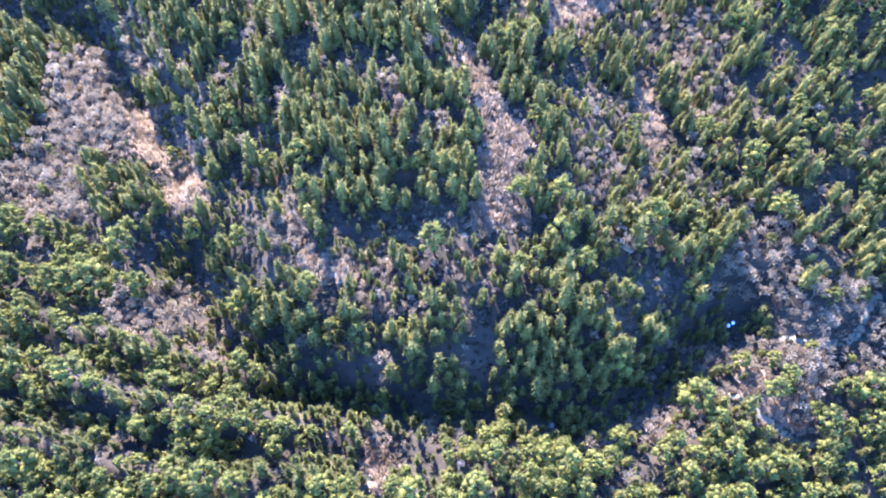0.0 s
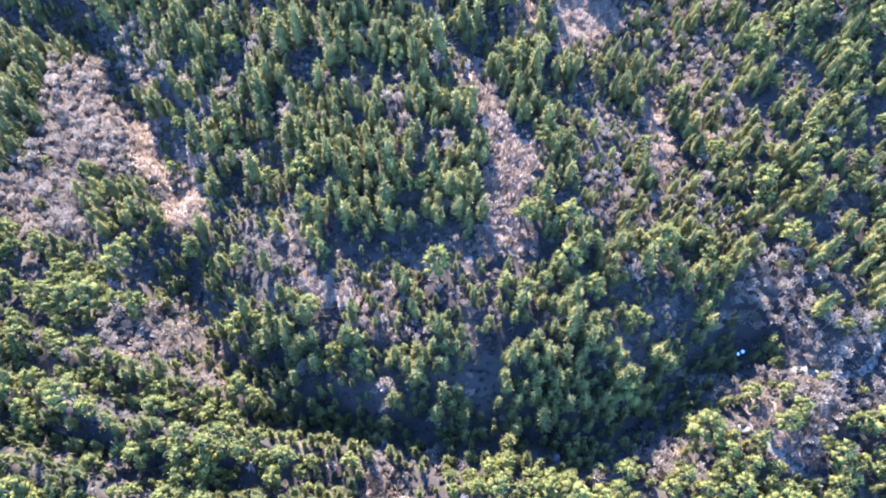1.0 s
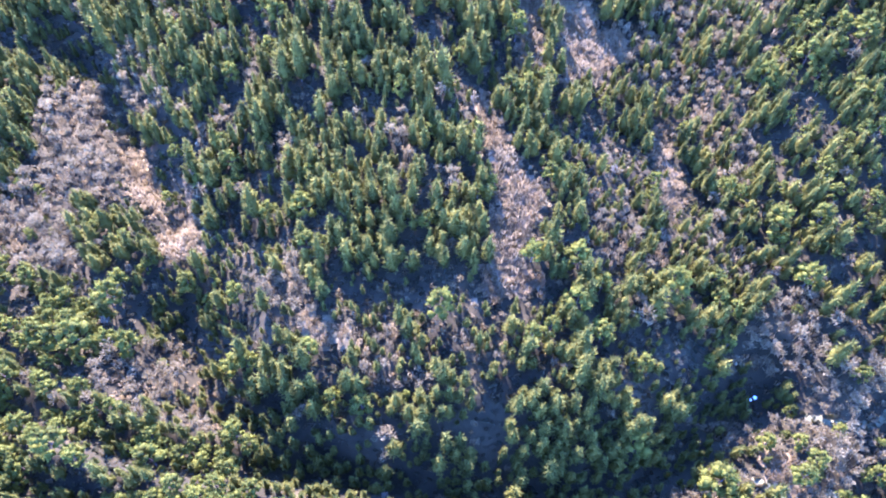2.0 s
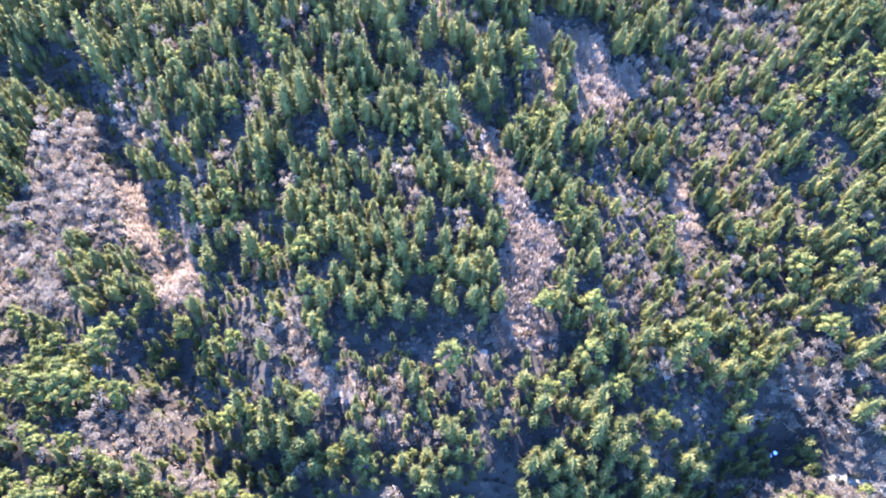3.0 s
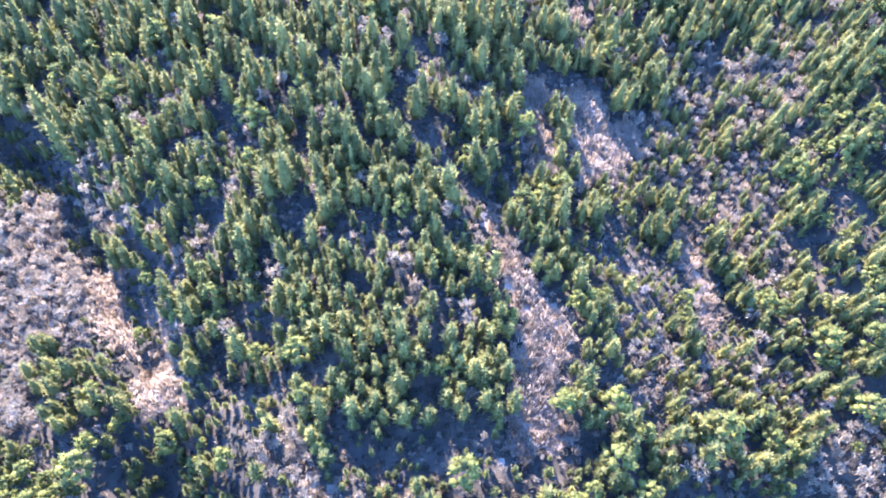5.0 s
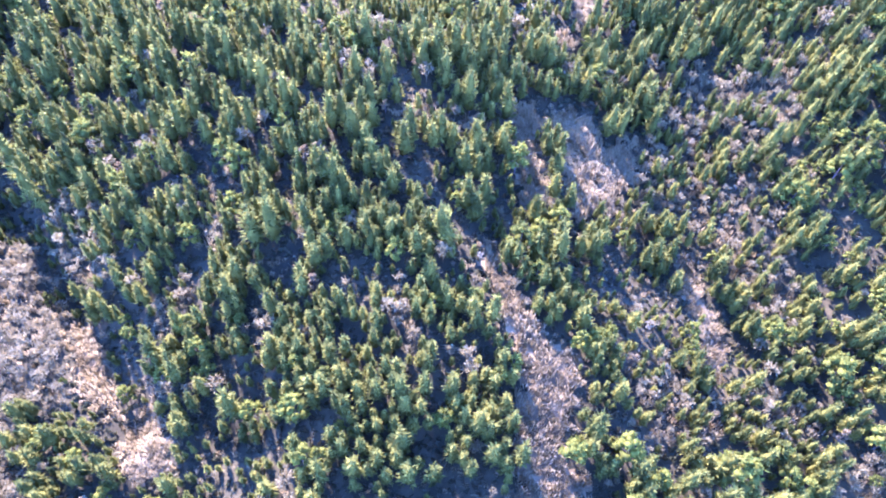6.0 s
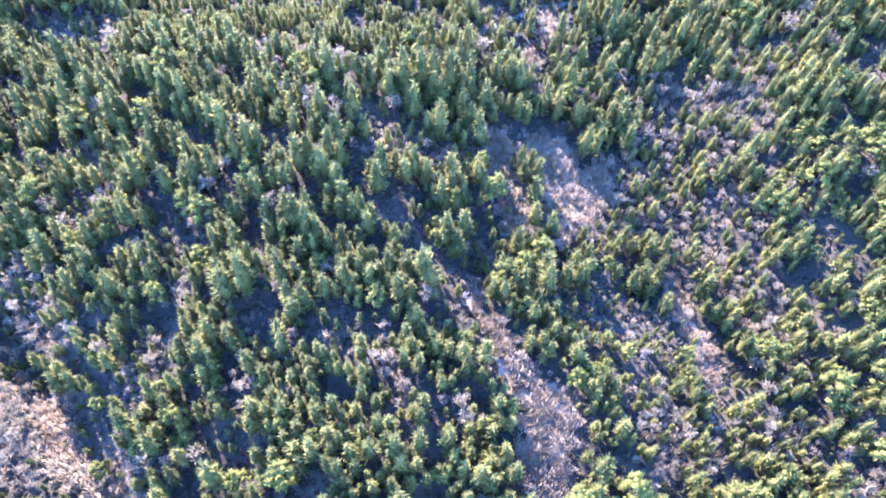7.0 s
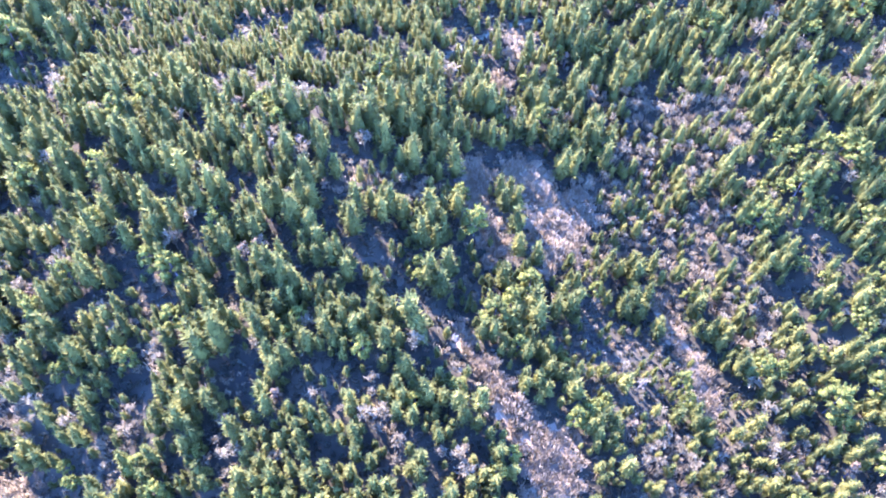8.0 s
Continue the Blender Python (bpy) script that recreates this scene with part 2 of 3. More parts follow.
patch("sparse", (-67, 101), (-42, 93), (-23, 87), (8, 83), (39, 82), (60, 86), (84, 101), (93, 112), (99, 111), (86, 94), (74, 85), (57, 78), (40, 76), (28, 80), (15, 81), (8, 76), (-12, 80), (-30, 83), (-45, 86), (-58, 90))
patch("gap", (-96, 136), (-89, 133), (-85, 121), (-76, 113), (-67, 102), (-66, 93), (-80, 107), (-88, 113), (-92, 121))
patch("hollow", (-106, 100), (-99, 96), (-93, 79), (-102, 76), (-104, 88))
patch("hollow", (-144, 76), (-105, 79), (-105, 72), (-122, 70), (-142, 72))
patch("hollow", (-38, 66), (-30, 66), (-25, 53), (-33, 55))
patch("open", (96, 100), (117, 108), (123, 118), (145, 119), (150, 109), (147, 93), (135, 84), (121, 85), (121, 70), (109, 71), (98, 82))
patch("hollow", (-40, 66), (-30, 67), (-24, 57), (-22, 47), (-30, 54), (-39, 52))
patch("hollow", (-63, 63), (-50, 60), (-40, 58), (-39, 54), (-52, 52), (-66, 56), (-77, 59))
patch("hollow", (-89, 80), (-87, 89), (-80, 79), (-89, 75))
patch("hollow", (-111, 80), (-99, 82), (-96, 72), (-105, 67), (-113, 73))
patch("hollow", (-128, 66), (-116, 63), (-99, 64), (-99, 62), (-124, 57))
patch("hollow", (-50, 76), (-36, 73), (-24, 71), (-37, 71), (-51, 74))
patch("hollow", (119, 84), (121, 75), (118, 71), (114, 76))
patch("hollow", (127, 69), (140, 70), (145, 66), (127, 66))
patch("hollow", (-143, 93), (-126, 81), (-136, 81))
patch("ridge", (-165, 99), (-126, 102), (-101, 99), (-92, 78), (-97, 67), (-110, 61), (-146, 52))
patch("ridge", (-180, 154), (-131, 145), (-108, 147), (-86, 125), (-104, 126), (-114, 117), (-108, 97), (-149, 79))
patch("pine", (-162, 99), (-126, 102), (-102, 101), (-91, 92), (-81, 90), (-63, 88), (-53, 86), (-36, 73), (-24, 71), (-7, 72), (34, 68), (70, 81), (89, 88), (97, 74), (106, 66), (137, 65), (158, 50), (135, -7), (-153, -7))
patch("pine", (117, 81), (129, 83), (148, 85), (153, 69), (118, 66))
patch("light", (88, 210), (100, 180), (108, 169), (127, 169), (154, 151), (168, 152), (187, 243), (120, 258), (116, 215))
patch("dense", (-23, 100), (-16, 104), (-3, 106), (13, 104), (24, 102), (38, 99), (54, 102), (72, 107), (77, 102), (63, 90), (43, 82), (23, 76), (-4, 77), (-21, 87))
patch("dense", (-50, 145), (-52, 156), (-49, 173), (-34, 183), (-20, 195), (-4, 196), (14, 179), (9, 157), (9, 141), (-20, 137))
patch("light", (-99, 167), (-97, 189), (-79, 192), (-61, 181), (-55, 170), (-70, 165), (-82, 164))


def inside(corners, x, y):
    hit = np.zeros(np.shape(x), bool)
    for (ax, ay), (bx, by) in zip(corners, np.roll(corners, -1, 0)):
        if ay != by:
            hit ^= ((ay > y) != (by > y)) & (x < (bx - ax) * (y - ay) / (by - ay) + ax)
    return hit


def within(kind, x, y):
    """Whether places lie in a patch of that kind, whose border is frayed by a metre or two."""
    fx = x + 1.6 * np.sin(y * 0.9 + x * 0.35) + 0.8 * np.sin(x * 2.1)
    fy = y + 1.6 * np.sin(x * 0.8 - y * 0.4) + 0.8 * np.sin(y * 2.3)
    hit = np.zeros(np.shape(x), bool)
    for corners in PATCHES.get(kind, ()):
        hit |= inside(corners, fx, fy)
    return hit


# ---- shapes of plants: arrays of corners and triangles ----
class Shape:
    def __init__(self):
        self.v, self.f, self.n = [], [], 0

    def add(self, v, f):
        self.v.append(np.asarray(v, float))
        self.f.append(np.asarray(f, int) + self.n)
        self.n += len(v)

    def arrays(self):
        return np.concatenate(self.v), np.concatenate(self.f)


def stick(shape, a, b, ra, rb, sides=4):
    """A tapered stem from a to b."""
    a, b = np.asarray(a, float), np.asarray(b, float)
    d = (b - a) / max(np.linalg.norm(b - a), 1e-6)
    u = np.cross(d, (0.3, 0.9, 0.2) if abs(d[2]) > 0.7 else (0, 0, 1))
    u /= np.linalg.norm(u)
    w = np.cross(d, u)
    v, f = [], []
    for k in range(sides):
        c, s = math.cos(2 * math.pi * k / sides), math.sin(2 * math.pi * k / sides)
        v += [a + ra * (c * u + s * w), b + rb * (c * u + s * w)]
    for k in range(sides):
        i, j = 2 * k, 2 * ((k + 1) % sides)
        f += [(i, j, j + 1), (i, j + 1, i + 1)]
    shape.add(v, f)


def unit(v):
    return v / max(np.linalg.norm(v), 1e-9)


def plume(crown, rng, p, d, long, wide):
    """One pointed spray of needles."""
    across = unit(np.cross(d, (rng.normal(0, 0.6), rng.normal(0, 0.6), 1.0))) * wide
    crown.add([p - across, p + across, p + d * long], [(0, 1, 2)])


def fir(seed, high, wide, plumes, full=0.4, foot=0.1):
    """A conifer: straight trunk, a dense inner mass of needles, lumpy in outline, and plumes that stand out of it and up."""
    rng = np.random.default_rng(seed)
    trunk, crown = Shape(), Shape()
    lean = rng.normal(0, 0.025, 2)
    axis = lambda z: np.array((lean[0] * z, lean[1] * z, z))
    lop, lop_way = rng.uniform(0.05, 0.3), rng.uniform(0, 6.28)
    waves = [(rng.integers(2, 5), rng.uniform(4, 9), rng.uniform(0, 6.28)) for k in range(3)]

    def reach(s, ang):
        r = wide * min(1.0, 0.55 + 2.2 * s) * ((1 - full) * (1 - s) ** 0.85 + full * math.sqrt(max(0.0, 1 - s * s)))
        lumps = sum(math.sin(n * ang + m * s + o) for n, m, o in waves)
        return r * (1 + lop * math.cos(ang - lop_way) + 0.13 * lumps) + 0.12

    stick(trunk, (0, 0, -0.8), axis(high * 0.95), high * 0.016 + 0.03, 0.02, 4)
    sides, levels = 7, 5
    v, f = [axis(high * foot)], []
    for k in range(levels):
        s = k / levels
        for j in range(sides):
            ang = 2 * math.pi * (j + 0.5 * (k % 2)) / sides
            v.append(axis(high * (foot + (1 - foot) * s)) + np.array((math.cos(ang), math.sin(ang), 0)) * 0.68 * reach(s, ang) * rng.uniform(0.75, 1.2) + (0, 0, rng.normal(0, 0.3)))
    v.append(axis(high * 0.97))
    for j in range(sides):
        f.append((0, 1 + (j + 1) % sides, 1 + j))
        for k in range(levels - 1):
            i, n = 1 + k * sides + j, 1 + k * sides + (j + 1) % sides
            f += [(i, n, n + sides), (i, n + sides, i + sides)]
        f.append((1 + (levels - 1) * sides + j, 1 + (levels - 1) * sides + (j + 1) % sides, len(v) - 1))
    crown.add(v, f)
    made = 0
    while made < plumes:
        s, ang = rng.uniform(0, 0.98), rng.uniform(0, 6.28)
        r = reach(s, ang)
        if rng.uniform() > (r / wide + 0.15) / 1.3:
            continue
        out = np.array((math.cos(ang), math.sin(ang), 0))
        d = unit(out * rng.uniform(0.6, 1.0) + (0, 0, rng.uniform(-0.1, 0.55) + 0.5 * s) + rng.normal(0, 0.22, 3))
        plume(crown, rng, axis(high * (foot + (0.98 - foot) * s)) + out * r * rng.uniform(0.55, 0.85), d, rng.uniform(0.7, 1.5), rng.uniform(0.15, 0.32))
        made += 1
    top = axis(high)
    crown.add([top + (0, 0, 0.5), top + (0.2, 0, -0.9), top + (-0.1, 0.18, -0.9), top + (-0.1, -0.18, -0.9)], [(0, 1, 2), (0, 2, 3), (0, 3, 1)])
    return trunk.arrays(), crown.arrays()


def lump(crown, rng, at, size):
    """A dense uneven knot of foliage."""
    v = [at + np.array((0, 0, 0.8 * size)), at - np.array((0, 0, 0.7 * size))]
    for k in range(5):
        a = 2 * math.pi * k / 5 + rng.uniform(-0.3, 0.3)
        v.append(at + size * rng.uniform(0.75, 1.1) * np.array((math.cos(a), math.sin(a), rng.uniform(-0.35, 0.35))))
    crown.add(v, [t for k in range(5) for t in ((0, 2 + k, 2 + (k + 1) % 5), (1, 2 + (k + 1) % 5, 2 + k))])


def pine(seed, high, wide, heads, plumes, long=0.8):
    """A round-headed tree: a trunk that forks into limbs, each with heads of dense foliage bristling with plumes."""
    rng = np.random.default_rng(seed)
    trunk, crown = Shape(), Shape()
    lean = rng.normal(0, 0.03, 2)
    axis = lambda z: np.array((lean[0] * z, lean[1] * z, z))
    stick(trunk, (0, 0, -0.8), axis(high * 0.85), high * 0.02 + 0.05, 0.04, 4)
    for k in range(heads):
        s = (k + 0.5) / heads
        ang = k * 2.4 + rng.uniform(-0.5, 0.5)
        z = high * (0.26 + 0.62 * s) * rng.uniform(0.92, 1.06)
        far = wide * 0.78 * math.sqrt(max(0.0, 1 - s ** 1.6)) * rng.uniform(0.7, 1.1)
        centre = axis(z) + np.array((math.cos(ang), math.sin(ang), 0)) * far
        if k < 6:
            stick(trunk, axis(z * 0.75), centre, 0.09, 0.03, 3)
        size = wide * rng.uniform(0.26, 0.42) * (1.15 - 0.3 * s)
        lump(crown, rng, centre, size)
        for j in range(plumes):
            out = unit(rng.normal(0, 1, 3) + np.array((0, 0, 0.45)) + 0.6 * unit(centre - axis(high * 0.45)))
            plume(crown, rng, centre + out * size * rng.uniform(0.6, 0.9), unit(out + (0, 0, 0.35) + rng.normal(0, 0.25, 3)), long * rng.uniform(0.6, 1.2), rng.uniform(0.14, 0.3))
    return trunk.arrays(), crown.arrays()


def bare(seed, high, wide, limbs, boughs, twigs, thick=0.06):
    """A leafless tree: trunk, limbs, boughs and a fine domed broom of twigs."""
    rng = np.random.default_rng(seed)
    trunk, crown = Shape(), Shape()
    fork = high * rng.uniform(0.25, 0.4)
    stick(trunk, (0, 0, -0.8), (0, 0, fork), high * 0.012 + 0.05, high * 0.009 + 0.03, 4)
    for k in range(limbs):
        ang = k * 2.4 + rng.uniform(-0.4, 0.4)
        spread = wide * math.sqrt((k + 0.2) / limbs) * rng.uniform(0.8, 1.05)
        a = np.array((0, 0, fork * rng.uniform(0.7, 1.0)))
        b = np.array((math.cos(ang) * spread * 0.7, math.sin(ang) * spread * 0.7, high * (0.8 - 0.22 * (spread / wide) ** 2)))
        stick(trunk, a, b, 0.08, 0.03, 3)
        for j in range(boughs):
            p = a + (b - a) * rng.uniform(0.55, 1.0)
            d = unit(unit(b - a) * 0.6 + rng.normal(0, 0.5, 3) + np.array((math.cos(ang), math.sin(ang), 0)) * 0.4 * spread / wide + (0, 0, 0.5))
            q = p + d * wide * rng.uniform(0.3, 0.55)
            across = unit(np.cross(d, rng.normal(0, 1, 3))) * 0.05
            crown.add([p - across, p + across, q], [(0, 1, 2)])
            for i in range(twigs):
                g = p + (q - p) * rng.uniform(0.2, 1.0)
                e = unit(d * 0.6 + rng.normal(0, 0.65, 3) + (0, 0, 0.25))
                end = g + e * wide * rng.uniform(0.25, 0.5)
                across = unit(np.cross(e, rng.normal(0, 1, 3))) * thick * rng.uniform(0.7, 1.6)
                crown.add([g, end + across, end - across, g + (end - g) * 0.6 + across * 2.2], [(0, 1, 2), (0, 3, 1)])
    return trunk.arrays(), crown.arrays()


def bush(seed, high, wide, stems, thick=0.04):
    """A low thicket of stems that fan out from the ground."""
    rng = np.random.default_rng(seed)
    crown = Shape()
    for k in range(stems):
        ang, r = rng.uniform(0, 6.28), wide * math.sqrt(rng.uniform(0, 1))
        foot = np.array((math.cos(ang) * r * 0.6, math.sin(ang) * r * 0.6, -0.2))
        tip = np.array((math.cos(ang) * r * 1.1, math.sin(ang) * r * 1.1, high * rng.uniform(0.5, 1.0) * (1.1 - 0.4 * r / wide)))
        across = unit(np.cross(tip - foot, rng.normal(0, 1, 3))) * thick * rng.uniform(0.7, 1.6)
        crown.add([foot, tip + across * 2, tip * (1, 1, 0.8) - across * 2, (foot + tip) / 2 + across * 2.5], [(0, 1, 2), (0, 3, 1)])
    return None, crown.arrays()


# ---- the ground: one sheet to the horizon ----
def stretch(low, high, step, out):
    mid = np.arange(low, high + 0.1, step)
    steps = step * 1.22 ** np.arange(1, 40)
    more = np.cumsum(steps)
    more = more[more < out]
    return np.concatenate((low - more[::-1], mid, high + more))


def mesh_of(name, v, f, mat):
    me = bpy.data.meshes.new(name)
    v, f = np.ascontiguousarray(v, np.float32), np.ascontiguousarray(f, np.int32)
    me.vertices.add(len(v))
    me.vertices.foreach_set("co", v.ravel())
    me.loops.add(f.size)
    me.loops.foreach_set("vertex_index", f.ravel())
    me.polygons.add(len(f))
    me.polygons.foreach_set("loop_start", np.arange(0, f.size, f.shape[1], dtype=np.int32))
    me.update(calc_edges=True)
    me.materials.append(mat)
    return me


gx, gy = stretch(-260, 260, 2.0, 3300), stretch(-40, 460, 2.0, 3300)
X, Y = np.meshgrid(gx, gy, indexing="ij")
Z = land(X, Y)
rough = np.array([noise.noise((a * 0.21, b * 0.21, 0)) for a, b in zip(X.ravel(), Y.ravel())]).reshape(X.shape)
Z += rough * 0.5
idx = np.arange(X.size).reshape(X.shape)
quads = np.stack((idx[:-1, :-1], idx[1:, :-1], idx[1:, 1:], idx[:-1, 1:]), -1).reshape(-1, 4)
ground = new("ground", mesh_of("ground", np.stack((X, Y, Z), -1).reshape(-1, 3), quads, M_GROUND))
# what lies on the ground there: litter on the brushy strips, grass in the clearing
middle = np.array((X[:-1, :-1] + X[1:, 1:], Y[:-1, :-1] + Y[1:, 1:])).reshape(2, -1) / 2
ground.data.materials.append(M_LITTER)
ground.data.materials.append(M_MEADOW)
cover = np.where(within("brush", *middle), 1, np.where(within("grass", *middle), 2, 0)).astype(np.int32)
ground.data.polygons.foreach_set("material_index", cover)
tagged(ground, "brown leaf-littered forest floor on a hillside with a ravine", "ground", kind="structure")


def track(name, label, line, width, mat):
    """A strip that follows the ground a little above it."""
    pts = [Vector((*p, 0)) for p in line]
    smooth = []
    for i in range(len(pts) - 1):
        p0, p1, p2, p3 = pts[max(i - 1, 0)], pts[i], pts[i + 1], pts[min(i + 2, len(pts) - 1)]
        for k in range(8):
            s = k / 8
            smooth.append(0.5 * ((2 * p1) + (p2 - p0) * s + (2 * p0 - 5 * p1 + 4 * p2 - p3) * s * s + (3 * p1 - p0 - 3 * p2 + p3) * s ** 3))
    smooth.append(pts[-1])
    v = []
    for i, p in enumerate(smooth):
        d = (smooth[min(i + 1, len(smooth) - 1)] - smooth[max(i - 1, 0)]).normalized()
        side = Vector((-d.y, d.x, 0))
        for s in (-1, -0.4, 0.4, 1):
            q = p + side * s * width / 2 * (1 + 0.25 * math.sin(i * 1.7 + s))
            v.append((q.x, q.y, land1(q.x, q.y) + 0.5 * noise.noise((q.x * 0.21, q.y * 0.21, 0)) + (0.25 if abs(s) < 1 else -0.1)))
    f = [(4 * i + k, 4 * i + k + 1, 4 * i + k + 5, 4 * i + k + 4) for i in range(len(smooth) - 1) for k in range(3)]
    return tagged(new(name, mesh_of(name, np.array(v), np.array(f), mat)), label, "track", kind="structure")


track("track", "pale grassy track across the clearing", ((92, 83), (97, 81), (101, 77), (106, 73), (111, 70), (117, 68)), 2.8, M_TRACK)
track("track", "pale curving track round a bare thicket", ((114, 104), (124, 101), (133, 101), (138, 103), (142, 108), (145, 113), (149, 117)), 3.0, M_TRACK)
track("road", "narrow pale forest road along the ridge", ((15, 322), (37, 328), (53, 337), (67, 342), (82, 342), (93, 343)), 3.2, M_TRACK)


# ---- where each plant stands ----
rng = np.random.default_rng(7)
GAP = {"fir": 3.1, "pine": 4.3, "gold": 3.1, "bare": 3.1, "grey": 3.0, "russet": 3.6, "bush": 0.8, "grass": 1.2, "fern": 1.7}
spots = {k: [] for k in GAP}
cells = {}


def free(x, y, r):
    cx, cy = int(x // 9), int(y // 9)
    for i in (-1, 0, 1):
        for j in (-1, 0, 1):
            for px, py, pr in cells.get((cx + i, cy + j), ()):
                if (x - px) ** 2 + (y - py) ** 2 < ((r + pr) / 2) ** 2:
                    return False
    return True


def plant(kind, x, y, scale=1.0, force=False):
    r = GAP[kind] * (0.3 + 0.7 * scale)
    if force or free(x, y, r):
        cells.setdefault((int(x // 9), int(y // 9)), []).append((x, y, r))
        spots[kind].append((x, y, scale, rng.uniform(0, 6.28)))


TRACKS = (((92, 83), (97, 81), (101, 77), (106, 73), (111, 70), (117, 68)), ((114, 104), (124, 101), (133, 101), (138, 103), (142, 108), (145, 113), (149, 117)), ((15, 322), (37, 328), (53, 337), (67, 342), (82, 342), (93, 343)))

# trees that stand out by themselves
plant("pine", -3.5, 129.0, 1.3, True)
plant("pine", -109.2, 187.0, 0.95, True)
plant("pine", 72.0, 140.0, 1.85, True)
plant("pine", -116.9, 138.7, 1.36, True)
plant("pine", -71.6, 116.8, 1.27, True)
plant("pine", -105.6, 122.1, 1.27, True)
plant("pine", 119.6, 145.7, 1.27, True)
plant("pine", 113.5, 167.2, 1.53, True)
plant("pine", 127.9, 168.2, 1.44, True)
plant("pine", 119.4, 229.3, 1.36, True)
plant("pine", 26.3, 216.5, 1.36, True)
plant("pine", 34.0, 222.0, 1.19, True)
plant("pine", 19.3, 212.5, 1.19, True)
plant("gold", 2.6, 189.3, 1.2, True)
plant("gold", 36.1, 237.4, 1.2, True)
plant("pine", 38.5, 130.6, 1.27, True)
plant("pine", 30.1, 122.9, 1.02, True)
plant("gold", 18.0, 121.9, 1.0, True)
plant("gold", 87.7, 117.2, 1.1, True)
plant("pine", 46.7, 122.0, 1.1, True)
plant("pine", 79.3, 81.4, 1.44, True)
plant("pine", 105.6, 83.3, 1.02, True)
plant("pine", 98.5, 94.4, 0.94, True)
plant("pine", 18.2, 70.4, 1.1, True)
plant("pine", -28.8, 50.1, 1.27, True)
plant("pine", -66.2, 93.5, 1.1, True)
plant("pine", -61.3, 90.3, 1.02, True)
plant("pine", -87.5, 83.6, 1.36, True)
plant("pine", 109.8, 105.8, 0.77, True)
plant("fir", 132.1, 135.1, 0.9, True)
plant("fir", 138.4, 132.8, 0.9, True)
plant("grey", -115.3, 129.9, 1.1, True)
plant("grey", -57.0, 66.6, 1.0, True)
plant("grey", 4.7, 57.4, 0.9, True)
plant("grey", 33.9, 73.3, 0.8, True)
plant("grey", -19.4, 76.7, 0.8, True)
plant("grey", 6.8, 207.9, 0.9, True)
plant("grey", 64.6, 269.5, 1.0, True)
plant("grey", 57.2, 185.5, 1.0, True)
plant("grey", -33.9, 281.4, 1.1, True)
plant("grey", -25.1, 282.1, 1.1, True)
plant("gold", -25.6, 246.6, 1.3, True)
plant("gold", -19.4, 235.4, 1.2, True)
plant("gold", 69.2, 142.0, 1.5, True)

N = 230000
px, py = rng.uniform(-240, 240, N), rng.uniform(20, 440, N)
keep = (np.abs(px + 5) < 158 + 0.27 * (py - 50)) & (py < 388 - 0.25 * px)
px, py = px[keep], py[keep]
kinds = {k: within(k, px, py) for k in ("bare", "mixed", "brush", "grass", "gap", "sparse", "hollow", "pine", "light", "yellow", "open", "dense", "ridge")}
beside = within("brush", px + 2.2, py) | within("brush", px - 2.2, py) | within("brush", px, py - 2.0)
before = within("brush", px, py + 3.5) | within("brush", px, py + 7.0) | within("grass", px, py + 4.0) | within("gap", px, py + 3.0) | within("gap", px, py + 6.5)
# trees up-sun of gaps and hollows, made taller below to deepen their shade
behind = within("hollow", px + 1.0, py - 4.0) | within("gap", px + 1.5, py - 4.0) | within("gap", px + 2.5, py - 7.0)
near_track = np.minimum.reduce([off_line(px, py, t) for t in TRACKS]) < 2.2
near_track |= (np.abs(px - 102) < 3.5) & (py > 104) & (py < 116)
hole = np.array([noise.noise((a * 0.12, b * 0.12, 3.0)) + 0.7 * noise.noise((a * 0.05, b * 0.06, 8.0)) for a, b in zip(px, py)])
bed = off_line(px, py, RAVINE)
rise = np.array([noise.noise((a * 0.09, b * 0.09, 21.0)) for a, b in zip(px, py)])
thin = rng.uniform(0, 1, len(px)) > 0.5
stand = np.sin(px * 0.07 + 1.5 * np.sin(py * 0.045)) + np.sin(py * 0.09 + px * 0.03)
